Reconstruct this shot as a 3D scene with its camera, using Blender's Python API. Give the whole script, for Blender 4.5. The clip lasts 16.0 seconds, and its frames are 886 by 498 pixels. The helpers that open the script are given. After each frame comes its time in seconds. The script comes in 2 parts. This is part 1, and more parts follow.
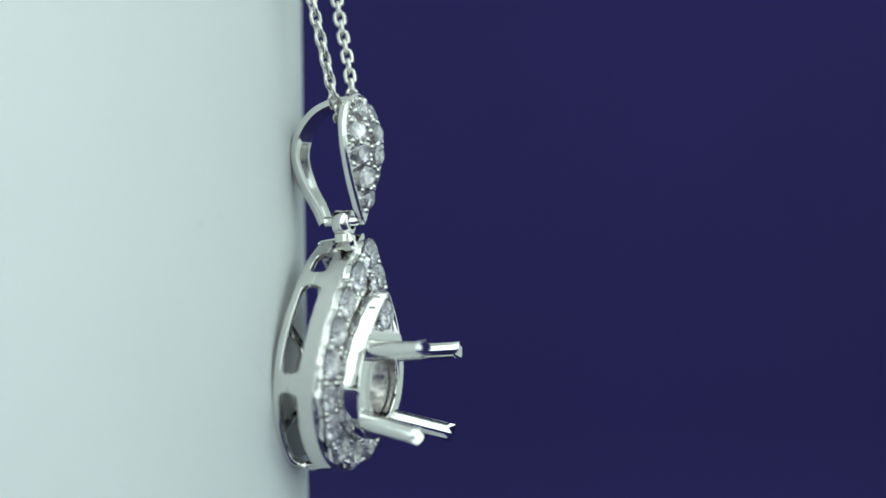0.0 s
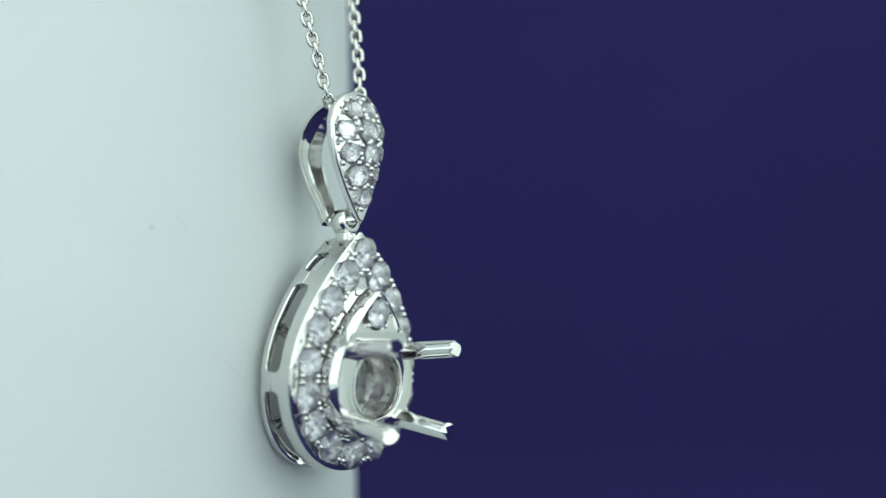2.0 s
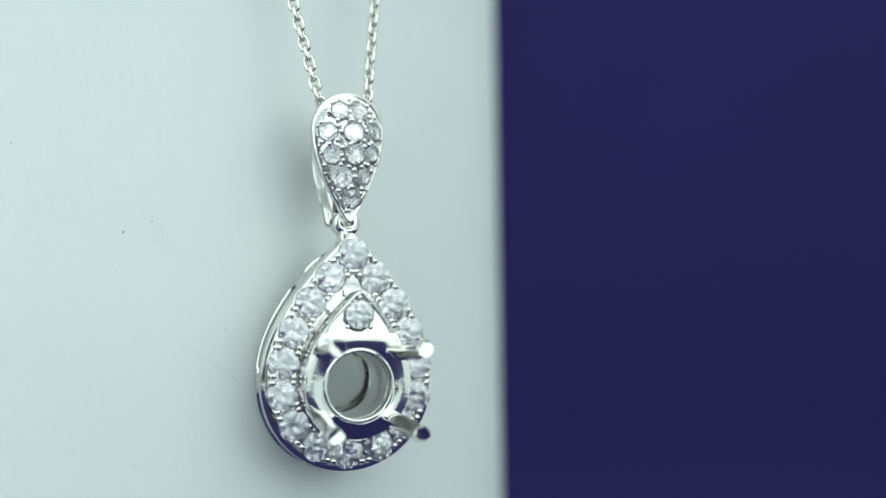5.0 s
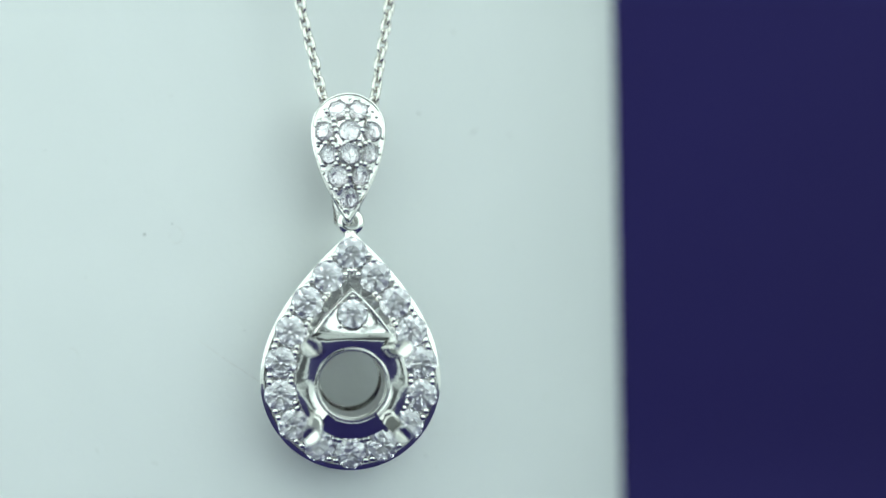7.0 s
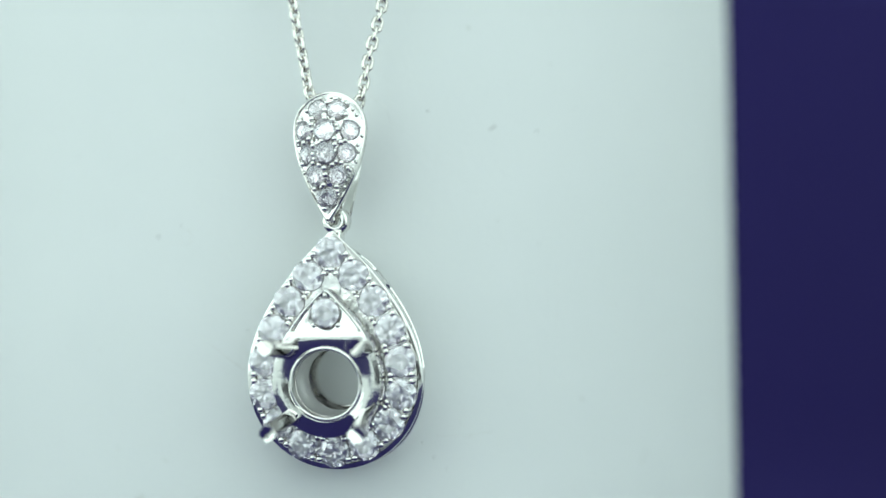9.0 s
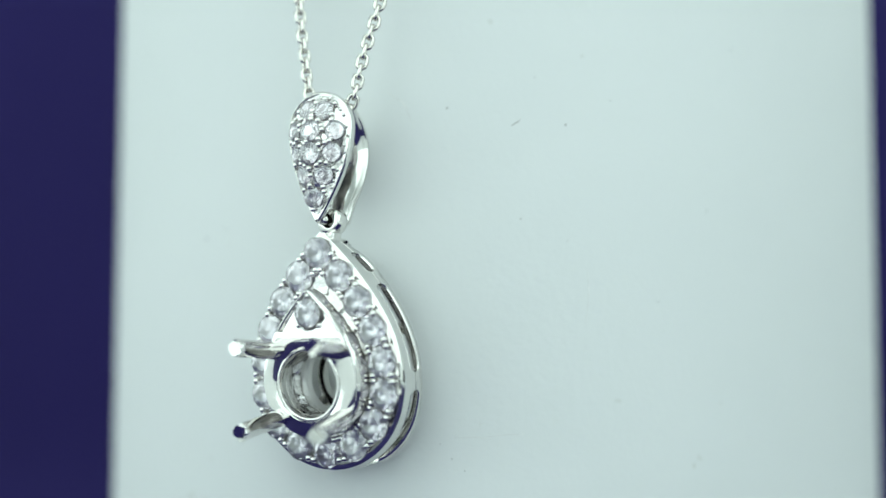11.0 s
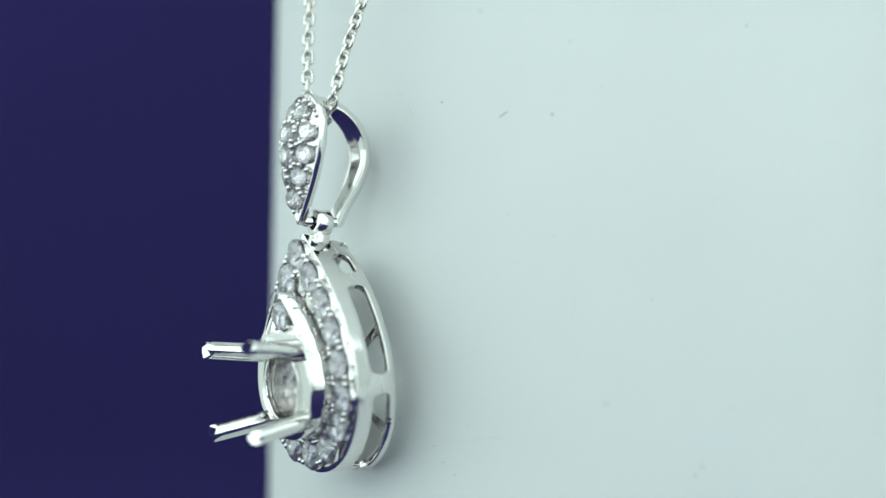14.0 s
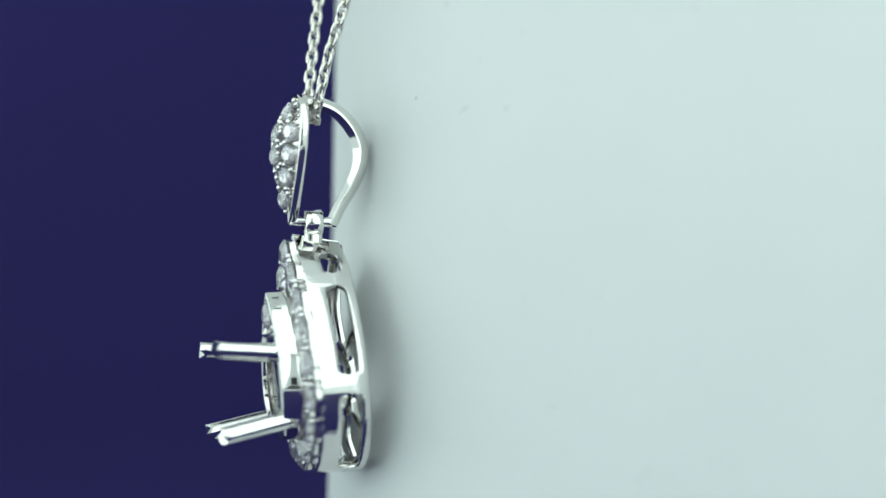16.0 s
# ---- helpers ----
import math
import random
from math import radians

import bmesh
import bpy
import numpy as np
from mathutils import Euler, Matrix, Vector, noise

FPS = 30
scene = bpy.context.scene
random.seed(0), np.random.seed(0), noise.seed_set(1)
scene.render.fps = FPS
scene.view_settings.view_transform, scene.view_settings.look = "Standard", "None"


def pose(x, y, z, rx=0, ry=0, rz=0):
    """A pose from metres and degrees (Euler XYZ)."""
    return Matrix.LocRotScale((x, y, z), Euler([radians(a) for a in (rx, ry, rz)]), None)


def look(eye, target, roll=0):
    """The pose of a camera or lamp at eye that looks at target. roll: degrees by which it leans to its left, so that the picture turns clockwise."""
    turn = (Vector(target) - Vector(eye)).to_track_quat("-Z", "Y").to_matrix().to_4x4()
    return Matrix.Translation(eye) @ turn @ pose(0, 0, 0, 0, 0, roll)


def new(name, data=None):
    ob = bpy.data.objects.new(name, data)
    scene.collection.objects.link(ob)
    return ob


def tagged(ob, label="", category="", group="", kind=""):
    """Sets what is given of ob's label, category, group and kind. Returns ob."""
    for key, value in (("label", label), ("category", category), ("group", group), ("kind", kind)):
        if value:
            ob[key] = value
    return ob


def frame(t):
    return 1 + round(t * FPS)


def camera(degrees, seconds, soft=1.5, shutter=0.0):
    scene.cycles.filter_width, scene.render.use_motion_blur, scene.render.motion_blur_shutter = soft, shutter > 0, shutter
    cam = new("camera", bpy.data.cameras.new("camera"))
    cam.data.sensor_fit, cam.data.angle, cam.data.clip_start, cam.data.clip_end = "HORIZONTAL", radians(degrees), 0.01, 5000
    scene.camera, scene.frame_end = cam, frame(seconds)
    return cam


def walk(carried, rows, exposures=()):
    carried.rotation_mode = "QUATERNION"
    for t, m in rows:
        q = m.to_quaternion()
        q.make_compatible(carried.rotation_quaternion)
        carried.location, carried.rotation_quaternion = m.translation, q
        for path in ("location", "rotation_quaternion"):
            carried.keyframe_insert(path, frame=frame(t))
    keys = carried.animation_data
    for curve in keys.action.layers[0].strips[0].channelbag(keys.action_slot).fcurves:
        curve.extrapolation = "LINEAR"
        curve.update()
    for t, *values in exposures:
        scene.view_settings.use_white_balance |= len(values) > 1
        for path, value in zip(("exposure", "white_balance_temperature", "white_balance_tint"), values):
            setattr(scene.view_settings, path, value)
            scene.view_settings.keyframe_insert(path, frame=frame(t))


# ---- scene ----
MM = 0.001


def mm(x, y, z, rx=0, ry=0, rz=0):
    return pose(x * MM, y * MM, z * MM, rx, ry, rz)


# ---- camera: a macro lens that stands still ----
cam = camera(19.45, 16.0)
CAM = mm(0, -149.9, -5.37, 92.05)
walk(cam, [(0, CAM), (16, CAM)])
cam.data.dof.use_dof = True
cam.data.dof.focus_distance = 0.1505
cam.data.dof.aperture_fstop = 14
scene.view_settings.exposure = 0.0

# seconds, turn in degrees, and place in mm of the hanging pendant
TURN = [
    (0.0, -68.25, -4.73, 0.24, 0.00),
    (0.5, -63.68, -4.46, 0.26, -0.08),
    (1.0, -59.14, -4.57, 0.28, -0.06),
    (1.5, -54.78, -4.86, 0.30, 0.02),
    (2.0, -50.43, -4.86, 0.32, 0.07),
    (2.5, -45.81, -4.84, 0.34, -0.10),
    (3.0, -41.34, -5.17, 0.36, 0.06),
    (3.5, -36.89, -5.20, 0.37, -0.03),
    (4.0, -32.64, -5.43, 0.38, -0.08),
    (4.2, -30.24, -5.33, 0.38, -0.02),
    (6.3, -11.33, -5.38, 0.40, 0.05),
    (6.5, -9.92, -5.18, 0.40, 0.10),
    (7.0, -5.06, -5.33, 0.39, 0.06),
    (7.5, -0.47, -5.61, 0.39, -0.03),
    (8.0, 4.05, -5.67, 0.38, 0.10),
    (8.5, 9.10, -5.74, 0.37, 0.05),
    (8.7, 10.39, -6.27, 0.36, 0.11),
    (10.8, 29.66, -6.86, 0.29, 0.13),
    (11.0, 31.08, -7.03, 0.28, 0.09),
    (11.5, 35.69, -7.04, 0.26, 0.01),
    (12.0, 40.58, -7.25, 0.23, -0.02),
    (12.5, 45.19, -7.57, 0.20, -0.09),
    (13.0, 49.62, -7.73, 0.17, -0.07),
    (13.5, 54.75, -7.88, 0.14, -0.08),
    (14.0, 58.60, -8.09, 0.12, -0.03),
    (14.5, 63.60, -8.20, 0.08, -0.03),
    (15.0, 67.80, -8.35, 0.05, -0.04),
    (15.5, 71.97, -8.51, 0.02, -0.04),
    (16.0, 76.10, -8.63, -0.01, -0.04),
]

# the stand's upright axis and radius, in the pendant's space (mm)
AXIS_X, AXIS_Y, RADIUS, TAPER = -5.80, 29.92, 25.91, 0.015
FLOOR, STAND_TOP = -42.0, 27.0


# ---- world and light ----
world = bpy.data.worlds.new("studio_air")
scene.world = world
world.use_nodes = True
world.node_tree.nodes["Background"].inputs[0].default_value = (0.8, 0.95, 0.95, 1)
world.node_tree.nodes["Background"].inputs[1].default_value = 0.15


def softbox(name, eye, target, width, height, watts, colour=(0.84, 1.0, 0.99)):
    lamp = bpy.data.lights.new(name, "AREA")
    lamp.shape, lamp.size, lamp.size_y = "RECTANGLE", width, height
    lamp.energy, lamp.color = watts, colour
    ob = new(name, lamp)
    ob.matrix_world = look(eye, target)
    return ob


# the lit cloth panels of the tent: two sides, the top, and two beside the lens
softbox("softbox_lamp", (0.44, -0.20, 0.18), (0, -0.06, 0.03), 0.68, 0.46, 0.94)
softbox("softbox_lamp", (-0.44, 0.0, 0.08), (0, 0.03, 0.02), 0.68, 0.46, 1.05)
softbox("softbox_lamp", (0.03, -0.20, 0.47), (0, -0.05, 0), 0.66, 0.54, 1.42)
softbox("softbox_lamp", (0.26, -0.45, 0.14), (0, 0.01, 0), 0.40, 0.50, 0.54)
softbox("softbox_lamp", (-0.26, -0.45, 0.14), (0, 0.01, 0), 0.40, 0.50, 0.70)


# ---- materials ----
def material(name):
    m = bpy.data.materials.new(name)
    m.use_nodes = True
    nodes, links = m.node_tree.nodes, m.node_tree.links
    return m, nodes, links, nodes["Principled BSDF"]


def noise_node(nodes, links, scale, detail=4.0, rough=0.55, coords="Object"):
    co = nodes.new("ShaderNodeTexCoord")
    n = nodes.new("ShaderNodeTexNoise")
    n.inputs["Scale"].default_value, n.inputs["Detail"].default_value = scale, detail
    n.inputs["Roughness"].default_value = rough
    links.new(co.outputs[coords], n.inputs["Vector"])
    return n


def ramp(nodes, links, source, stops):
    r = nodes.new("ShaderNodeValToRGB")
    e = r.color_ramp.elements
    e[0].position, e[0].color = stops[0][0], (*stops[0][1], 1)
    e[1].position, e[1].color = stops[-1][0], (*stops[-1][1], 1)
    for p, c in stops[1:-1]:
        e.new(p).color = (*c, 1)
    links.new(source, r.inputs[0])
    return r


def bump(nodes, links, height, strength, distance):
    b = nodes.new("ShaderNodeBump")
    b.inputs["Strength"].default_value, b.inputs["Distance"].default_value = strength, distance
    links.new(height, b.inputs["Height"])
    return b


def metal(name, colour, low, high, relief=0.12):
    m, nodes, links, p = material(name)
    p.inputs["Metallic"].default_value = 1.0
    big = noise_node(nodes, links, 500)
    c = ramp(nodes, links, big.outputs["Fac"], [(0.3, [v * 0.93 for v in colour]), (0.7, colour)])
    links.new(c.outputs[0], p.inputs["Base Color"])
    r = nodes.new("ShaderNodeMapRange")
    r.inputs["To Min"].default_value, r.inputs["To Max"].default_value = low, high
    links.new(noise_node(nodes, links, 2200).outputs["Fac"], r.inputs["Value"])
    links.new(r.outputs[0], p.inputs["Roughness"])
    fine = noise_node(nodes, links, 900, 3)
    links.new(bump(nodes, links, fine.outputs["Fac"], relief, 0.0001).outputs[0], p.inputs["Normal"])
    return m


WHITE_GOLD = metal("polished_white_gold", (0.825, 0.81, 0.78), 0.03, 0.12)
PAVE_GOLD = metal("cut_white_gold", (0.93, 0.905, 0.89), 0.06, 0.22, 0.6)
CHAIN_GOLD = metal("chain_white_gold", (0.76, 0.73, 0.68), 0.08, 0.2)


def diamond_material():
    m, nodes, links, p = material("diamond")
    p.inputs["Base Color"].default_value = (0.985, 0.955, 1, 1)
    p.inputs["IOR"].default_value = 2.42
    p.inputs["Roughness"].default_value = 0.0
    p.inputs["Transmission Weight"].default_value = 0.90
    return m


DIAMOND = diamond_material()


def stand_material():
    m, nodes, links, p = material("white_card")
    broad = noise_node(nodes, links, 45, 5)
    tone = ramp(nodes, links, broad.outputs["Fac"], [(0.3, (0.725, 0.75, 0.74)), (0.7, (0.76, 0.78, 0.77))])
    specks = noise_node(nodes, links, 620, 2, 0.4)
    spots = ramp(nodes, links, specks.outputs["Fac"], [(0.755, (1, 1, 1)), (0.80, (0.86, 0.85, 0.82))])
    mix = nodes.new("ShaderNodeMix")
    mix.data_type, mix.blend_type = "RGBA", "MULTIPLY"
    mix.inputs["Factor"].default_value = 1.0
    links.new(tone.outputs[0], mix.inputs["A"])
    links.new(spots.outputs[0], mix.inputs["B"])
    links.new(mix.outputs["Result"], p.inputs["Base Color"])
    p.inputs["Roughness"].default_value = 0.48
    p.inputs["Specular IOR Level"].default_value = 0.35
    grain = noise_node(nodes, links, 1500, 4)
    links.new(bump(nodes, links, grain.outputs["Fac"], 0.10, 0.0002).outputs[0], p.inputs["Normal"])
    return m


WHITE_CARD = stand_material()


def plain(name, colour, rough, grain=60, spread=0.1, relief=0.1, depth=0.001):
    m, nodes, links, p = material(name)
    n = noise_node(nodes, links, grain, 5)
    c = ramp(nodes, links, n.outputs["Fac"], [(0.3, [v * (1 - spread) for v in colour]), (0.7, [v * (1 + spread) for v in colour])])
    links.new(c.outputs[0], p.inputs["Base Color"])
    p.inputs["Roughness"].default_value = rough
    p.inputs["Specular IOR Level"].default_value = 0.2
    links.new(bump(nodes, links, noise_node(nodes, links, grain * 20, 3).outputs["Fac"], relief, depth).outputs[0], p.inputs["Normal"])
    return m


BLUE_PAPER = plain("violet_blue_paper", (0.0150, 0.0100, 0.080), 0.8, 6, 0.14)
TENT_CLOTH = plain("white_tent_cloth", (0.75, 0.77, 0.76), 0.9, 30, 0.04)
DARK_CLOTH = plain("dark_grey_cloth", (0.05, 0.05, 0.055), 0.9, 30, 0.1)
MARK = plain("grey_mark", (0.42, 0.42, 0.40), 0.8, 3000, 0.2)
BROWN_MARK = plain("brown_mark", (0.715, 0.72, 0.70), 0.8, 3000, 0.2)


# ---- mesh helpers (millimetres) ----
def mesh_from(name, verts, faces, mat, smooth=True, sharp=35):
    me = bpy.data.meshes.new(name)
    me.from_pydata([[c * MM for c in v] for v in verts], [], faces)
    bm = bmesh.new()
    bm.from_mesh(me)
    bmesh.ops.recalc_face_normals(bm, faces=bm.faces)
    for f in bm.faces:
        f.smooth = smooth
    if smooth:
        for e in bm.edges:
            if len(e.link_faces) == 2 and e.calc_face_angle(0) > radians(sharp):
                e.smooth = False
    bm.to_mesh(me)
    bm.free()
    me.materials.append(mat)
    return me


def part(name, me, parent, m=None, label=""):
    ob = new(name, me)
    ob.parent = parent
    if m is not None:
        ob.matrix_local = m
    return tagged(ob, label)


def resample(pts, n, closed=True):
    """n points evenly along a line of points, with the way measured from the first."""
    p = np.array(pts, float)
    if closed:
        p = np.vstack([p, p[:1]])
    s = np.concatenate([[0], np.cumsum(np.linalg.norm(np.diff(p, axis=0), axis=1))])
    want = np.arange(n) * s[-1] / n if closed else np.linspace(0, s[-1], n)
    return np.stack([np.interp(want, s, p[:, k]) for k in range(p.shape[1])], 1)


def pear(r, zc, apex, ctrl, n=96, blunt=0.12, flip=False):
    """A pear's outline in x and z, from its point clockwise; flip: the point is below."""
    right = []
    for t in np.linspace(0, 1, 40):
        a, b, c = (1 - t) ** 2, 2 * t * (1 - t), t * t
        right.append((a * blunt + b * r + c * r, a * apex + b * ctrl + c * zc))
    sgn = 1 if flip else -1
    for t in np.linspace(0, math.pi / 2, 30)[1:]:
        right.append((r * math.cos(t), zc + sgn * r * math.sin(t)))
    left = [(-x, z) for x, z in reversed(right[:-1])]
    return resample([(0, apex), *right, *left], n)


def normals(pts):
    d = np.roll(pts, -1, 0) - np.roll(pts, 1, 0)
    d /= np.linalg.norm(d, axis=1)[:, None]
    nrm = np.stack([-d[:, 1], d[:, 0]], 1)
    if ((pts - pts.mean(0)) * nrm).sum() < 0:
        nrm = -nrm
    return nrm


def band(pts, profile, closed=True, lift=None):
    """A rail along an outline; profile: (outward, depth) pairs round its section."""
    nrm, k, n = normals(pts) if closed else lift[1], len(profile), len(pts)
    verts = [(p[0] + q[0] * o, y + (lift[0](p[1]) if lift else 0), p[1] + q[1] * o)
             for p, q in zip(pts, nrm) for o, y in profile]
    faces = [(i * k + j, i * k + (j + 1) % k, ((i + 1) % n) * k + (j + 1) % k, ((i + 1) % n) * k + j)
             for i in range(n if closed else n - 1) for j in range(k)]
    if not closed:
        faces += [tuple(range(k)), tuple(range((n - 1) * k, n * k))]
    return verts, faces


def chamfered(o0, o1, y0, y1, c):
    return [(o0 + c, y0), (o1 - c, y0), (o1, y0 + c), (o1, y1 - c), (o1 - c, y1), (o0 + c, y1), (o0, y1 - c), (o0, y0 + c)]


def slanted(profile, slope):
    """The same section, drawn in towards the back."""
    return [(o - slope * y, y) for o, y in profile]


def lathe(profile, zc, n=40, cx=0.0):
    """A ring about an axis in depth; profile: (radius, depth) round its section."""
    k = len(profile)
    verts = [(cx + r * math.cos(a), y, zc + r * math.sin(a)) for a in np.linspace(0, 2 * math.pi, n, endpoint=False) for r, y in profile]
    faces = [(i * k + j, i * k + (j + 1) % k, ((i + 1) % n) * k + (j + 1) % k, ((i + 1) % n) * k + j) for i in range(n) for j in range(k)]
    return verts, faces


def holed(poly, centre, r, y, wall, n=32, fall=0.0, level=None, hollow=0.25, ledge=0.0, droop=0.0):
    """A flat cell of metal with a round hole and the hole's wall."""
    poly, c = np.array(poly), np.array(centre)
    verts, faces = [], []
    for a in np.linspace(0, 2 * math.pi, n, endpoint=False):
        d, best = np.array([math.cos(a), math.sin(a)]), r * 1.02
        for p, q in zip(poly, np.roll(poly, -1, 0)):
            e = q - p
            det = d[0] * -e[1] + e[0] * d[1]
            if abs(det) < 1e-9:
                continue
            w = p - c
            t, u = (w[0] * -e[1] + e[0] * w[1]) / det, (d[0] * w[1] - d[1] * w[0]) / det
            if t > 0 and -1e-6 <= u <= 1 + 1e-6:
                best = max(best, t)
        flat = level is not None and abs(c[1] + d[1] * best - level) < 0.03
        edge = ledge + (y + fall - ledge) * (c[0] + d[0] * best) ** 2 / 4.6 if flat else y + fall + droop * max(0.0, -d[1]) ** 3
        # a small hollow narrows the wall to a cone, added to return light
        for rad, yy in ((best, edge + 0.42), (best, edge), (r + 0.06, y), (r, y + 0.06), (r * hollow, y + wall)):
            verts.append((c[0] + d[0] * rad, yy, c[1] + d[1] * rad))
    for i in range(n):
        j = (i + 1) % n
        faces += [(i * 5 + k, i * 5 + k + 1, j * 5 + k + 1, j * 5 + k) for k in range(4)]
    return verts, faces


def brilliant(d):
    """A round brilliant: table, crown and pavilion facets; its table faces -y."""
    r, verts, faces = d / 2, [], []
    rings = [(0.55, -0.33, 0), (0.80, -0.20, 0.5), (1.0, -0.03, 0), (1.0, 0.03, 0), (0.24, 0.69, 0.5)]
    for k, y, off in rings:
        n = 16 if k == 1.0 else 8
        verts += [(r * k * math.cos(2 * math.pi * (i + off * (n == 8)) / n), r * y, r * k * math.sin(2 * math.pi * (i + off * (n == 8)) / n)) for i in range(n)]
    t, s, g, h, p = 0, 8, 16, 32, 48
    verts.append((0, r * 0.88, 0))
    faces.append(tuple(range(8)))
    for i in range(8):
        j = (i + 1) % 8
        faces += [(t + i, t + j, s + i), (s + i, s + (i - 1) % 8, t + i)]
        a, b, c = g + 2 * i, g + 2 * i + 1, g + (2 * i + 2) % 16
        faces += [(s + i, b, a), (s + i, c, b), (s + i, a, s + (i - 1) % 8)]
        a, b, c = h + 2 * i, h + 2 * i + 1, h + (2 * i + 2) % 16
        faces += [(p + i, a, b), (p + i, b, c), (p + (i - 1) % 8, a, p + i), (56, p + (i - 1) % 8, p + i)]
    for i in range(16):
        j = (i + 1) % 16
        faces.append((g + i, g + j, h + j, h + i))
    return mesh_from("brilliant", verts, faces, DIAMOND, smooth=False)


def ball(r, squash=0.8):
    bm = bmesh.new()
    bmesh.ops.create_icosphere(bm, subdivisions=2, radius=r * MM)
    for v in bm.verts:
        v.co.y *= squash
    for f in bm.faces:
        f.smooth = True
    me = bpy.data.meshes.new("ball")
    bm.to_mesh(me)
    bm.free()
    me.materials.append(WHITE_GOLD)
    return me


def catmull(pts, n):
    """A smooth line of n points through the given ones."""
    p = np.array(pts, float)
    p = np.vstack([2 * p[0] - p[1], p, 2 * p[-1] - p[-2]])
    out = []
    for i in range(1, len(p) - 2):
        for t in np.linspace(0, 1, 24, endpoint=False):
            a, b, c, d = p[i - 1:i + 3]
            out.append(0.5 * (2 * b + (c - a) * t + (2 * a - 5 * b + 4 * c - d) * t * t + (3 * b - a - 3 * c + d) * t ** 3))
    out.append(p[-2])
    return resample(out, n, closed=False)


# ---- the studio: sheet of blue paper, tent, dark front ----
def quad_sheet(name, corners, mat, thick=0.004):
    """A flat wall with thickness, from four corners in metres; it thickens away from the middle."""
    c = [Vector(v) for v in corners]
    nrm = (c[1] - c[0]).cross(c[3] - c[0]).normalized()
    if nrm.dot(c[0]) < 0:
        nrm = -nrm
    verts = [tuple(v / MM) for v in c] + [tuple((v + nrm * thick) / MM) for v in c]
    faces = [(0, 1, 2, 3), (4, 5, 6, 7), (0, 1, 5, 4), (1, 2, 6, 5), (2, 3, 7, 6), (3, 0, 4, 7)]
    return new(name, mesh_from(name, verts, faces, mat, smooth=False))


def studio():
    # one sheet that lies on the table and sweeps up behind
    prof = [(-140, FLOOR), (196, FLOOR)]
    prof += [(196 + 24 * math.sin(a), FLOOR + 24 - 24 * math.cos(a)) for a in np.linspace(0.1, math.pi / 2, 10)]
    prof.append((220, 420))
    k = len(prof)
    verts = [(x, y, z) for x in (-115, 115) for y, z in prof] + [(x, y + (1 if z > FLOOR else 0), z - 1) for x in (-115, 115) for y, z in prof]
    faces = [(i, i + 1, k + i + 1, k + i) for i in range(k - 1)] + [(2 * k + i, 2 * k + i + 1, 3 * k + i + 1, 3 * k + i) for i in range(k - 1)]
    sheet = new("backdrop", mesh_from("backdrop", verts, faces, BLUE_PAPER))
    tagged(sheet, "violet-blue paper sheet sweeping up behind the stand", "backdrop", kind="structure")
    x, f, b, lo, hi = 0.47, -0.55, 0.24, FLOOR * MM - 0.006, 0.52
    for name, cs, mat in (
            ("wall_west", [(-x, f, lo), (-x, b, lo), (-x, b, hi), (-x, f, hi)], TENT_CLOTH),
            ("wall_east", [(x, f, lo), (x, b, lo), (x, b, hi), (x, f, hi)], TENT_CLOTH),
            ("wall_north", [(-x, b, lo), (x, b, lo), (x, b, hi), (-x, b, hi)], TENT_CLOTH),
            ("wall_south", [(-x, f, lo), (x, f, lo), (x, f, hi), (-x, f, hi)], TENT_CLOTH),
            # unseen dark panel, added so polished metal mirrors black where the lens stands
            ("dark_panel", [(-0.055, f + 0.006, -0.03), (0.055, f + 0.006, -0.03), (0.055, f + 0.006, 0.07), (-0.055, f + 0.006, 0.07)], DARK_CLOTH),
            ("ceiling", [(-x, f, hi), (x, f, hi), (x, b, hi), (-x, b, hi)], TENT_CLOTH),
            # unseen dark cloth on the floor, added to blacken the seat ring's reflection
            ("dark_strip", [(-0.085, f, lo + 0.003), (0.085, f, lo + 0.003), (0.085, -0.2, lo + 0.003), (-0.085, -0.2, lo + 0.003)], DARK_CLOTH),
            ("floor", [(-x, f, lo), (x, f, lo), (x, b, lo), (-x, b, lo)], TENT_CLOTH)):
        label = {"dark_panel": "unseen dark panel added to stand in for the lens in reflections", "dark_strip": "unseen dark cloth strip added to darken reflections in the setting"}.get(name, "plain stretched studio cloth wall")
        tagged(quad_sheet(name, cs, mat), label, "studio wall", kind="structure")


studio()


# ---- the white round stand ----
def stand():
    n, h = 160, STAND_TOP - FLOOR
    r0, r1 = RADIUS - TAPER * FLOOR, RADIUS - TAPER * STAND_TOP
    prof = [(r0 - 1.2, 0), (r0, 0.6)]
    prof += [(r0 + (r1 - r0) * t, 0.6 + (h - 2.2) * t) for t in np.linspace(0.1, 1, 10)]
    prof += [(r1 - 1.6 + 1.6 * math.cos(a), h - 1.6 + 1.6 * math.sin(a)) for a in np.linspace(0.2, math.pi / 2, 6)]
    k = len(prof)
    verts = [(r * math.cos(a), r * math.sin(a), z) for a in np.linspace(0, 2 * math.pi, n, endpoint=False) for r, z in prof]
    faces = [(i * k + j, ((i + 1) % n) * k + j, ((i + 1) % n) * k + j + 1, i * k + j + 1) for i in range(n) for j in range(k - 1)]
    faces += [tuple(i * k for i in range(n)), tuple(i * k + k - 1 for i in range(n))]
    ob = new("display_stand", mesh_from("display_stand", verts, faces, WHITE_CARD, sharp=50))
    return tagged(ob, "slightly tapered round white display stand with faint marks", "display stand")


STAND = stand()


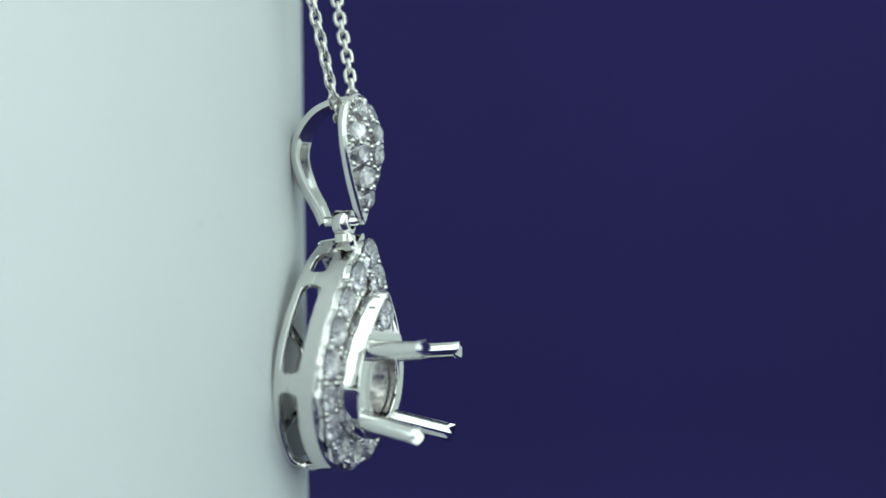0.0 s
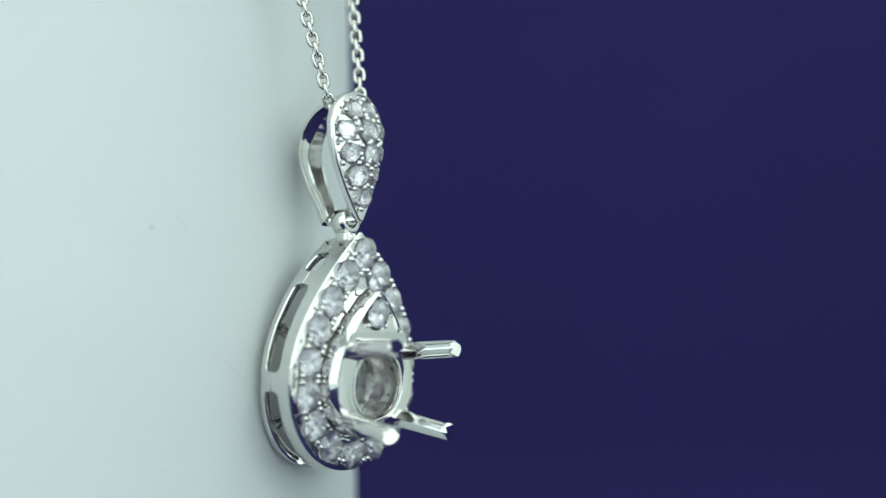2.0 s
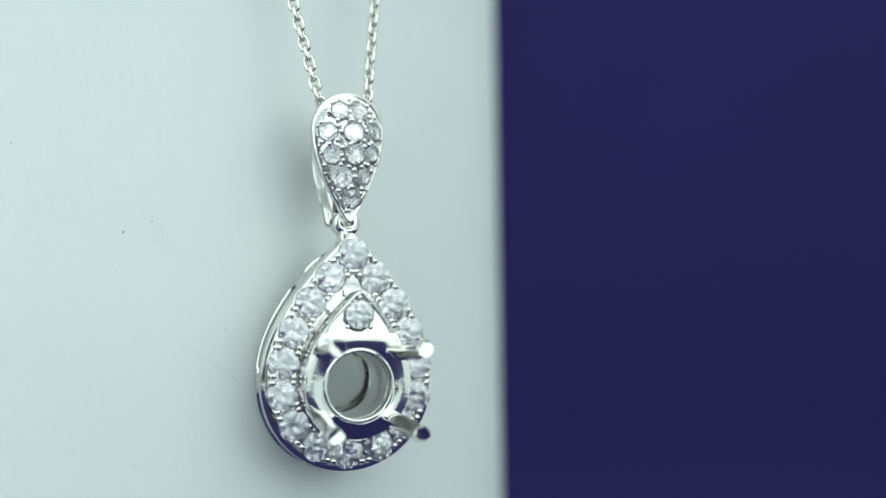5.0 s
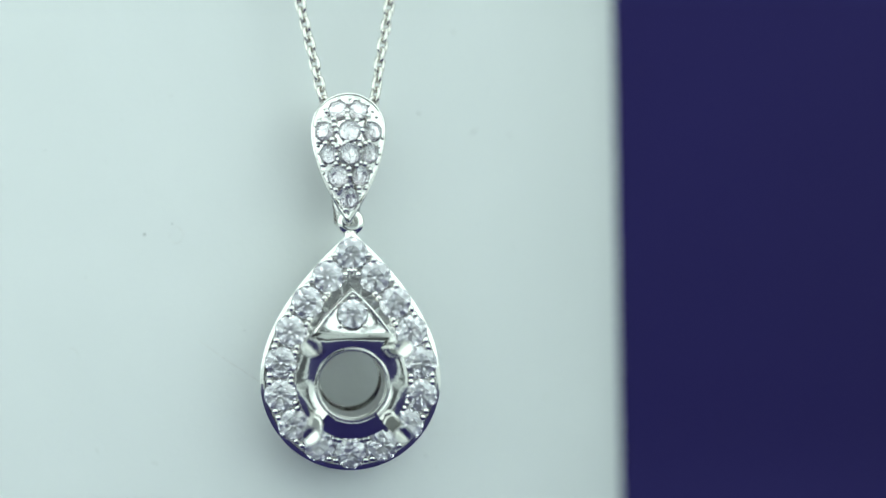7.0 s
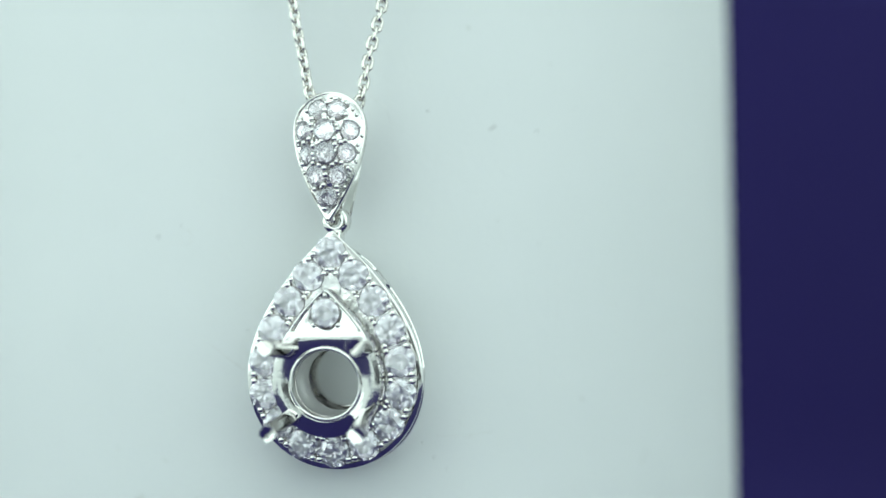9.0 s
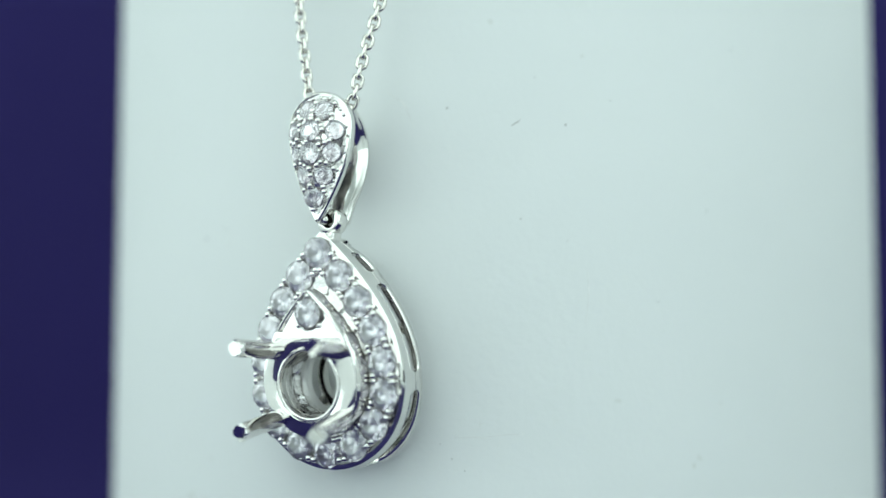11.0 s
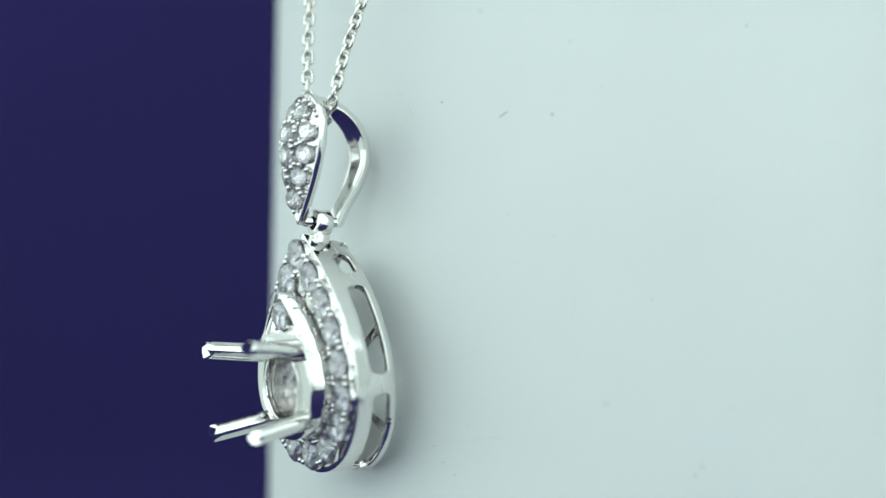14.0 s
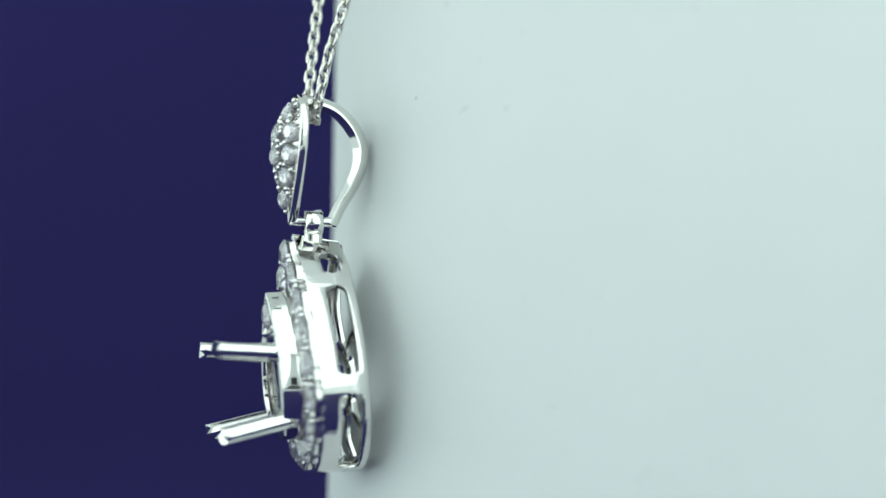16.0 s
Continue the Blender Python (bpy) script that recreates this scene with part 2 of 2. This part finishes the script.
def mark(name, line, width, mat, label=""):
    """A thin mark on the stand along (degrees, height) points; its ends taper."""
    p = catmull(line, max(6, 3 * len(line)))
    verts, n = [], len(p)
    d = np.gradient(np.stack([np.radians(p[:, 0]) * RADIUS, p[:, 1]], 1), axis=0)
    d /= np.linalg.norm(d, axis=1)[:, None]
    for i, (a, z) in enumerate(p):
        w = width * (0.35 + 0.65 * math.sin(math.pi * (i + 0.5) / n)) * random.uniform(0.6, 1.1) / 2
        for sgn, lift in ((1, 0.006), (0, 0.012), (-1, 0.006)):
            r = RADIUS - TAPER * z + lift
            b = math.radians(a) - sgn * w * d[i, 1] / RADIUS
            verts.append((r * math.cos(b), r * math.sin(b), z + sgn * w * d[i, 0] - FLOOR))
    faces = [(3 * i + k, 3 * i + k + 1, 3 * i + k + 4, 3 * i + k + 3) for i in range(n - 1) for k in range(2)]
    part(name, mesh_from(name, verts, faces, mat), STAND, None, label)


for a, z, size in ((-66.4, 8.5, 0.16), (-50.7, 7.5, 0.18), (-56.7, 1.9, 0.12), (-50.5, 0.6, 0.1), (-65.7, -12.3, 0.12), (-54.8, 10.3, 0.1), (-100.1, 1.62, 0.13),
                   (-90.5, -4.7, 0.1), (-118.4, 6.2, 0.12), (-103.8, 1.0, 0.2), (-26.1, 12.4, 0.14), (-64.0, -13.0, 0.1), (-67.2, -11.4, 0.1), (-38.0, -3.0, 0.12),
                   (-44.5, 9.0, 0.1), (-112.0, -1.5, 0.1), (-30.5, 2.5, 0.1)):
    mark("speck", [(a - size * 0.8, z - size / 4), (a, z), (a + size * 0.8, z + size / 4)], size * 0.75, MARK)
mark("fleck", [(-57.9, 7.42), (-57.3, 7.6), (-56.7, 7.76)], 0.09, MARK, "grey fleck")
mark("dash", [(-100.6, 9.25), (-99.8, 9.36)], 0.07, BROWN_MARK)
mark("scratch", [(-96.8, -5.2), (-94.6, -5.9), (-92.8, -6.5), (-90.0, -7.3), (-87.3, -8.2)], 0.075, BROWN_MARK, "long thin grey scratch")
mark("scratch", [(-47.9, -1.0), (-47.7, -2.6), (-48.2, -4.4)], 0.05, BROWN_MARK)
mark("scratch", [(-61.0, -10.98), (-58.6, -10.85), (-56.4, -10.86)], 0.05, BROWN_MARK)
mark("scratch", [(-65.5, -11.05), (-63.0, -11.0), (-60.5, -11.1)], 0.05, BROWN_MARK)
mark("hair", [(-75.0, 9.84), (-73.6, 9.2), (-72.4, 8.9), (-71.6, 8.2), (-71.2, 7.5)], 0.06, BROWN_MARK, "fine hair")
mark("hair", [(-114.6, -5.85), (-113.6, -5.8), (-113.0, -6.1), (-112.8, -6.5)], 0.05, BROWN_MARK)
mark("stain", [(-100.4, 1.3), (-99.4, 1.45), (-98.6, 1.1), (-98.9, 0.6), (-99.7, 0.45), (-100.3, 0.7), (-100.5, 1.15)], 0.045, BROWN_MARK, "faint brown ring stain")


# ---- the pendant ----
PENDANT = tagged(new("pendant"), "pear-shaped white gold diamond halo pendant with an empty four-prong setting", "pendant")
LEAN = mm(0, -0.25, 0) @ Matrix.Rotation(radians(5.0), 4, "X")      # the drop hangs with its foot towards the stand

OUTER = dict(r=5.32, zc=-7.68, apex=0.95, ctrl=-3.85)
INNER = dict(r=3.2, zc=-7.75, apex=-2.35, ctrl=-5.15)


def drop():
    # the gallery wall: a front rim and a back rail that meet between three slots on each side
    out = pear(**OUTER, n=480)
    nrm, half = normals(out), 240
    zs, arc = out[:half, 1], np.arange(half)
    slots = []
    for lo, hi, y0, y1 in ((-0.15, -1.42, 1.42, 2.45), (-2.15, -7.35, 1.27, 2.48), (-8.55, -12.72, 1.32, 2.48)):
        slots.append((float(np.interp(-lo, -zs, arc)), float(np.interp(-hi, -zs, arc)), y0, y1))
    mid = 1.95
    front, back = [], []
    for k in range(480):
        side = min(k, 480 - k)
        ya = yb = mid
        for a, b, y0, y1 in slots:
            end = 7.0
            if a < side < b:
                d = max(0.0, 1 - min(side - a, b - side) / end)
                f = (1 - d ** 3.0) ** (1 / 3.0)
                ya, yb = mid - (mid - y0) * f, mid + (y1 - mid) * f
        c = 0.06 * min(1.0, (yb - ya) / 0.3)
        flare = 0.05 * max(0.0, 1 - (yb - ya) / 1.2)
        slope = 0.08 + 0.11 * nrm[k, 0] ** 4 - 0.13 * max(0.0, -nrm[k, 1]) ** 2
        front.append(slanted([(-0.28, 0.14), (-0.17, 0.15), (0, 0.235), (flare * 0.3, ya - c - 0.25), (0, ya - c), (-c * 0.8, ya), (-0.34, ya), (-0.34, 0.3)], slope))
        back.append(slanted([(-0.34, yb), (-c * 0.8, yb), (0.02, yb + c), (0.03, 2.9), (-0.08, 3.04), (-0.4, 3.04), (-0.5, 2.95), (-0.5, 2.6)], slope))

    def rail(name, secs):
        k, n = 8, 480
        verts = [(p[0] + q[0] * o, y, p[1] + q[1] * o - 0.17 * y * min(1.0, max(0.0, (p[1] + 0.9) / 1.6))) for p, q, sec in zip(out, nrm, secs) for o, y in sec]
        faces = [(a * k + b, a * k + (b + 1) % k, ((a + 1) % n) * k + (b + 1) % k, ((a + 1) % n) * k + b) for a in range(n) for b in range(k)]
        part(name, mesh_from(name, verts, faces, WHITE_GOLD, sharp=50), PENDANT, LEAN)

    rail("front_rim", front)
    rail("back_rail", back)

    # the halo: each stone in its own cell of cut metal
    stones = pear(r=4.17, zc=-7.75, apex=-0.32, ctrl=-4.2, n=16, blunt=0.05)
    n = 16 * 12
    o, i_ = pear(4.98, -7.6, 0.62, -3.85, n, 0.1), pear(**INNER, n=n)
    gem = brilliant(1.88)
    bead = ball(0.215)
    for s in range(16):
        idx = [(s * 12 + d) % n for d in range(-6, 7)]
        poly = [o[k] for k in idx] + [i_[k] for k in reversed(idx)]
        # the cone below each stone is an added reflector that brightens it
        part("stone_seat", mesh_from("stone_seat", *holed(poly, stones[s], 0.89, -0.15, 0.75), PAVE_GOLD), PENDANT, LEAN)
        x, zz = stones[s]
        part("diamond", gem, PENDANT, LEAN @ mm(x, -0.30, zz) @ Matrix.Rotation(random.uniform(0, 0.8), 4, "Y") @ Matrix.Rotation(random.uniform(-0.06, 0.06), 4, "X"))
        a, b = stones[s], stones[(s + 1) % 16]
        mid, way = (a + b) / 2, (b - a) / np.linalg.norm(b - a)
        side = np.array([way[1], -way[0]])
        if (mid - np.array([0, -7.0])) @ side < 0:
            side = -side
        for along, off in ((-0.2, 0.62), (0.2, 0.62), (-0.16, -0.6), (0.16, -0.6)):
            p = mid + way * along + side * off
            part("bead", bead, PENDANT, LEAN @ mm(p[0], -0.33, p[1]))

    # the raised inner setting
    inn = pear(**INNER, n=128)
    wall = chamfered(-0.2, 0.0, -1.70, 1.0, 0.09)
    foot = lambda z: 0.26 * min(1.0, max(0.0, (-8.4 - z) / 2.5)) ** 2
    verts, faces = band(inn, wall)
    verts = [(x, y + (foot(z) if y < 0 else 0), z) for x, y, z in verts]
    part("setting_wall", mesh_from("setting_wall", verts, faces, WHITE_GOLD, sharp=50), PENDANT, LEAN)
    cut = -4.78
    hw = float(np.interp(-cut, -inn[:64, 1], inn[:64, 0]))
    up = [p for p in inn if p[1] > cut]
    top = [p for p in up if p[0] >= 0] + [(hw, cut), (-hw, cut)] + [p for p in up if p[0] < 0]
    low = [(-hw, cut), (hw, cut)] + [p for p in inn if p[1] < cut]
    part("accent_seat", mesh_from("accent_seat", *holed(top, (0, -3.72), 0.80, -1.52, 0.7, 48, 0.12, cut, 0.25, -1.64), PAVE_GOLD, sharp=62), PENDANT, LEAN)
    part("accent_diamond", brilliant(1.7), PENDANT, LEAN @ mm(0, -1.66, -3.72))
    for sx, zz in ((-0.68, -4.42), (0.68, -4.42), (-0.62, -3.1), (0.62, -3.1), (0.0, -2.72)):
        part("bead", ball(0.19), PENDANT, LEAN @ mm(sx * 1.05, -1.53, zz))
    part("setting_face", mesh_from("setting_face", *holed(low, (0, -7.8), 2.16, -1.885, 0.1, 96, 0.18, cut, 0.99, -1.68, 0.26), WHITE_GOLD, sharp=62), PENDANT, LEAN)
    cup = [(2.17, -1.83), (2.15, -1.87), (2.10, -1.88), (2.02, -1.885), (1.97, -1.87), (1.94, -1.80), (1.93, -1.25), (2.05, -1.0), (2.6, -0.9), (2.75, -1.3)]
    part("seat_cup", mesh_from("seat_cup", *lathe(cup, -7.8, 64), WHITE_GOLD, sharp=40), PENDANT, LEAN)
    bore = [(1.925, -1.28), (1.91, -0.2), (1.86, -0.1), (1.86, 1.3), (2.2, 1.3), (2.25, 0.0), (2.1, -1.2)]
    part("bore", mesh_from("bore", *lathe(bore, -7.8, 64), PAVE_GOLD, sharp=40), PENDANT, LEAN, "satin bore of the stone seat")
    part("back_ring", mesh_from("back_ring", *lathe([(1.75, 2.35), (2.15, 2.35), (2.25, 2.45), (2.25, 2.8), (2.15, 2.9), (1.75, 2.9)], -7.75, 48), WHITE_GOLD), PENDANT, LEAN)
    ring_z = -7.75
    for a in (90, 38, 142, 218, 322, 270):
        ca, sa = math.cos(radians(a)), math.sin(radians(a))
        reach = {90: 6.2, 270: 4.5}.get(a, 4.6)
        line = [(2.1, 2.62), ((2.1 + reach) / 2, 2.5), (reach, 2.74)]
        verts = []
        for k, (rad, y) in enumerate(catmull(line, 9)):
            w = 0.26 + 0.12 * abs(k / 4 - 1) ** 2
            for u, v in ((-w, -0.1), (-w * 0.6, -0.17), (w * 0.6, -0.17), (w, -0.1), (w, 0.1), (w * 0.6, 0.17), (-w * 0.6, 0.17), (-w, 0.1)):
                verts.append((rad * ca - u * sa, y + v, ring_z + rad * sa + u * ca))
        faces = [(q * 8 + p, q * 8 + (p + 1) % 8, q * 8 + 8 + (p + 1) % 8, q * 8 + 8 + p) for q in range(8) for p in range(8)]
        faces += [tuple(range(8)), tuple(range(64, 72))]
        part("back_strut", mesh_from("back_strut", verts, faces, WHITE_GOLD, sharp=50), PENDANT, LEAN)
    for sx in (-1, 1):
        for sz in (-1, 1):
            prong(Vector((sx * 1.98, -0.9, -7.8 + sz * 1.85)), Vector((sx * 2.64 + 0.08, -5.35, -7.78 + sz * (2.45 if sz > 0 else 2.53))), Vector((sx, 0, sz)).normalized())


def prong(base, tip, outward):
    """A tapered claw, its end cut with a small notch."""
    axis = (tip - base).normalized()
    side = axis.cross(outward).normalized()
    outw = side.cross(axis).normalized()
    sec = [(-0.40, 0.0), (-0.36, 0.30), (-0.2, 0.40), (0.14, 0.38), (0.36, 0.24), (0.44, 0.0),
           (0.36, -0.24), (0.14, -0.38), (-0.2, -0.40), (-0.36, -0.30)]
    k, verts, faces = len(sec), [], []
    length = (tip - base).length
    for t, s in ((0, 1.3), (0.2, 1.22), (0.9, 1.18), (0.985, 1.2), (1.0, 1.12)):
        for u, v in sec:
            back = 0.30 * max(0.0, 1 - abs(v) / 0.26) if t == 1.0 else (0.28 * max(0.0, 1 - abs(v) / 0.26) if t == 0.985 else 0.0)
            verts.append(base + axis * (length * t - back) + outw * u * s + side * v * s)
    for r in range(4):
        faces += [(r * k + i, r * k + (i + 1) % k, (r + 1) * k + (i + 1) % k, (r + 1) * k + i) for i in range(k)]
    e = 4 * k
    faces += [tuple(e + i for i in (0, 1, 2, 3, 4, 5)), tuple(e + i for i in (5, 6, 7, 8, 9, 0)), tuple(range(k))]
    part("prong", mesh_from("prong", [tuple(v) for v in verts], faces, WHITE_GOLD, sharp=48), PENDANT, LEAN)


drop()


# ---- the bail, in the pendant's space ----
def bail():
    rim = lambda z: -0.20 + 0.055 * (z - 1.5)
    out = pear(2.2, 6.92, 1.42, 4.6, 96, 0.06, flip=True)
    nrm, verts, k = normals(out), [], 8
    for p, q in zip(out, nrm):
        w = 0.15 + 0.36 * min(1.0, max(0.0, (3.4 - p[1]) / 1.4))
        for o, y in ((-w, 0.06), (-0.1, -0.14), (-0.04, -0.12), (0, -0.04), (0, 0.32), (-0.06, 0.38), (-w * 0.8, 0.38), (-w, 0.3)):
            verts.append((p[0] + q[0] * o, rim(p[1]) + y, p[1] + q[1] * o))
    n = len(out)
    faces = [(a * k + b, a * k + (b + 1) % k, ((a + 1) % n) * k + (b + 1) % k, ((a + 1) % n) * k + b) for a in range(n) for b in range(k)]
    holder = part("bail", mesh_from("bail", verts, faces, WHITE_GOLD, sharp=50), PENDANT, mm(-0.18, 0, 0),
                  "teardrop bail set with small diamonds")
    c = np.array([0, 6.2])

    def dome(x, z, drop_):
        d = np.array([x, z]) - c
        a = math.atan2(d[1], d[0])
        ang = np.arctan2(out[:, 1] - c[1], out[:, 0] - c[0])
        k = np.linalg.norm(d) / np.linalg.norm(out[np.argmin(np.abs(np.angle(np.exp(1j * (ang - a)))))] - c)
        return rim(z) - 0.02 - 1.18 * max(0.0, 1 - k * k) ** 1.3 + drop_

    rings, n = [1.0, 0.88, 0.74, 0.56, 0.36, 0.16], len(out)
    verts = []
    for k in rings:
        for p in out:
            q = c + (p - c) * k * 0.97
            verts.append((q[0], dome(q[0], q[1], 0.24 - 0.2 * k ** 6), q[1]))
    faces = [(r * n + i, r * n + (i + 1) % n, (r + 1) * n + (i + 1) % n, (r + 1) * n + i) for r in range(len(rings) - 1) for i in range(n)]
    faces.append(tuple((len(rings) - 1) * n + i for i in range(n)))
    part("pave_plate", mesh_from("pave_plate", verts, faces, PAVE_GOLD), holder)
    gems = {d: brilliant(d) for d in (1.38, 1.22)}
    bead = ball(0.185)
    spots = [(-0.62, 8.05, 1.22), (0.55, 8.0, 1.22), (-1.42, 6.75, 1.22), (0.0, 6.72, 1.38), (1.40, 6.75, 1.22), (-1.18, 5.42, 1.22), (0.05, 5.4, 1.38),
             (1.22, 5.45, 1.22), (-0.62, 4.12, 1.38), (0.70, 4.15, 1.22), (0.03, 2.86, 1.22)]
    for x, z, d in spots:
        e = 0.05
        gx = (dome(x + e, z, 0) - dome(x - e, z, 0)) / (2 * e)
        gz = (dome(x, z + e, 0) - dome(x, z - e, 0)) / (2 * e)
        turn = Vector((0, -1, 0)).rotation_difference(Vector((gx * 0.8, -1, gz * 0.8)).normalized()).to_matrix().to_4x4()
        part("diamond", gems[d], holder, mm(x, dome(x, z, 0.0), z) @ turn @ Matrix.Rotation(random.uniform(0, 0.8), 4, "Y"))
        for k in range(5):
            a = k * math.pi / 2.5 + 0.6 + random.uniform(-0.2, 0.2)
            bx, bz = x + math.cos(a) * d * 0.54, z + math.sin(a) * d * 0.54
            if rim(bz) - dome(bx, bz, 0) > 0.2:
                part("bead", bead, holder, mm(bx, dome(bx, bz, -0.04), bz))
    grain = ball(0.13)
    for p in resample(c + (out - c) * 0.87, 30):
        if p[1] > 2.6:
            x, z = p[0] + random.uniform(-0.1, 0.1), p[1] + random.uniform(-0.1, 0.1)
            part("bead", grain, holder, mm(x, dome(x, z, 0.1), z))
    # the loop that closes behind the chain
    path = catmull([(0.25, 8.85), (1.4, 8.78), (2.65, 8.3), (3.55, 7.5), (4.1, 6.6), (4.3, 5.75), (4.18, 4.85), (3.65, 3.6), (2.95, 2.5), (2.4, 1.4)], 44)
    width = np.interp(np.linspace(0, 1, 44), [0, 0.25, 0.5, 0.7, 1], [1.0, 1.02, 0.98, 0.94, 0.72])
    d = np.gradient(path, axis=0)
    d /= np.linalg.norm(d, axis=1)[:, None]
    verts, k = [], 14
    for p, q, w in zip(path, d, width):
        ny, nz = -q[1], q[0]
        for u, t in ((-1, 0.06), (-0.86, 0.16), (-0.45, 0.17), (0, 0.17), (0.45, 0.17), (0.86, 0.16), (1, 0.06), (1, -0.06), (0.86, -0.16), (0.45, -0.17), (0, -0.17), (-0.45, -0.17), (-0.86, -0.16), (-1, -0.06)):
            sag = -0.55 * w * u * u
            verts.append((u * w, p[0] + ny * (t + sag), p[1] + nz * (t + sag * 0.6)))
    n = len(path)
    faces = [(i * k + j, i * k + (j + 1) % k, (i + 1) * k + (j + 1) % k, (i + 1) * k + j) for i in range(n - 1) for j in range(k)]
    faces += [tuple(range(k)), tuple(range((n - 1) * k, n * k))]
    part("loop", mesh_from("loop", verts, faces, WHITE_GOLD, sharp=50), holder)
    part("pin", mesh_from("pin", *lathe([(0.02, 0.05), (0.22, 0.05), (0.30, 0.2), (0.30, 2.2), (0.22, 2.3), (0.02, 2.3)], 1.62, 16), WHITE_GOLD), holder)
    bx = [(-0.3, 0.6), (0.3, 0.6), (0.42, 0.72), (0.42, 1.48), (0.3, 1.6), (-0.3, 1.6), (-0.42, 1.48), (-0.42, 0.72)]
    verts = [(x * k, y, z) for z, k in ((0.25, 0.8), (0.7, 0.86), (1.15, 0.9)) for x, y in bx]
    faces = [(r * 8 + i, r * 8 + (i + 1) % 8, r * 8 + 8 + (i + 1) % 8, r * 8 + 8 + i) for r in range(2) for i in range(8)] + [tuple(range(8)), tuple(range(16, 24))]
    part("collar", mesh_from("collar", verts, faces, WHITE_GOLD, sharp=60), PENDANT)
    part("tube", mesh_from("tube", *lathe([(0.42, 0.58), (0.68, 0.58), (0.78, 0.68), (0.78, 1.52), (0.68, 1.62), (0.42, 1.62)], 1.56, 32), WHITE_GOLD, sharp=50), PENDANT)


bail()


# ---- the chain ----
def chain():
    holder = tagged(new("necklace_chain"), "fine white gold cable chain threaded through the bail", "chain")
    path = catmull([(5.4, 22, 27.35), (5.3, 14, 27.35), (5.0, 8.2, 27.3), (4.5, 5.6, 26.2), (3.65, 4.3, 22.5), (2.38, 2.6, 14.6), (1.8, 1.72, 11.4), (1.4, 1.2, 8.8),
                    (0.8, 1.15, 7.75), (0.0, 1.15, 7.5), (-0.85, 1.15, 7.75), (-1.55, 1.1, 8.7), (-2.22, 1.45, 11.4), (-2.95, 1.95, 14.6), (-4.5, 3.2, 22.5),
                    (-5.0, 4.2, 26.2), (-5.2, 8.2, 27.3), (-5.3, 14, 27.35), (-5.4, 22, 27.35)], 900)
    straight, bow, wire, pitch = 0.15, 0.275, 0.122, 0.615
    ring, verts, faces = [], [], []
    for k in range(16):
        a = 2 * math.pi * k / 16
        shift = 0 if abs(math.cos(a)) < 0.01 else math.copysign(straight, math.cos(a))
        ring.append((shift + bow * math.cos(a), bow * math.sin(a)))
    for k, (x, y) in enumerate(ring):
        a = 2 * math.pi * k / 16
        for j in range(6):
            b = 2 * math.pi * j / 6
            verts.append((x + math.cos(a) * wire * math.cos(b), y + math.sin(a) * wire * math.cos(b), wire * math.sin(b)))
    faces = [(i * 6 + j, i * 6 + (j + 1) % 6, ((i + 1) % 16) * 6 + (j + 1) % 6, ((i + 1) % 16) * 6 + j) for i in range(16) for j in range(6)]
    link = mesh_from("link", verts, faces, CHAIN_GOLD, sharp=70)
    s = np.concatenate([[0], np.cumsum(np.linalg.norm(np.diff(path, axis=0), axis=1))])
    count = int(s[-1] / pitch)
    for k in range(count):
        at = (k + 0.5) * pitch
        p = [float(np.interp(at, s, path[:, j])) for j in range(3)]
        q = [float(np.interp(at + 0.1, s, path[:, j]) - np.interp(at - 0.1, s, path[:, j])) for j in range(3)]
        turn = Vector((1, 0, 0)).rotation_difference(Vector(q).normalized()).to_matrix().to_4x4()
        roll = Matrix.Rotation((45 if k % 2 else -45) * math.pi / 180 + random.uniform(-0.12, 0.12), 4, "X")
        part("link", link, holder, mm(*p) @ turn @ roll)
    return holder


CHAIN = chain()


# ---- what turns: stand, pendant and chain, together ----
def motions():
    def turned(row, lift=1.0):
        t, a, x, y, z = row
        return mm(x, y, z * lift, 0, 0, -a)

    walk(PENDANT, [(r[0], turned(r)) for r in TURN])
    walk(CHAIN, [(r[0], turned(r)) for r in TURN])
    sway = ([0, 1.5, 3, 4, 6.5, 7.5, 8.5, 10.8, 12, 13.5, 14.5, 16], [0.4, 0.1, -0.4, -0.42, -0.2, -0.02, 0.2, 0.1, 0.38, 0.3, 0.3, -0.1])
    walk(STAND, [(r[0], mm(float(np.interp(r[0], *sway)), 0, 0) @ turned(r, 0.0) @ mm(AXIS_X, AXIS_Y, FLOOR)) for r in TURN])


motions()
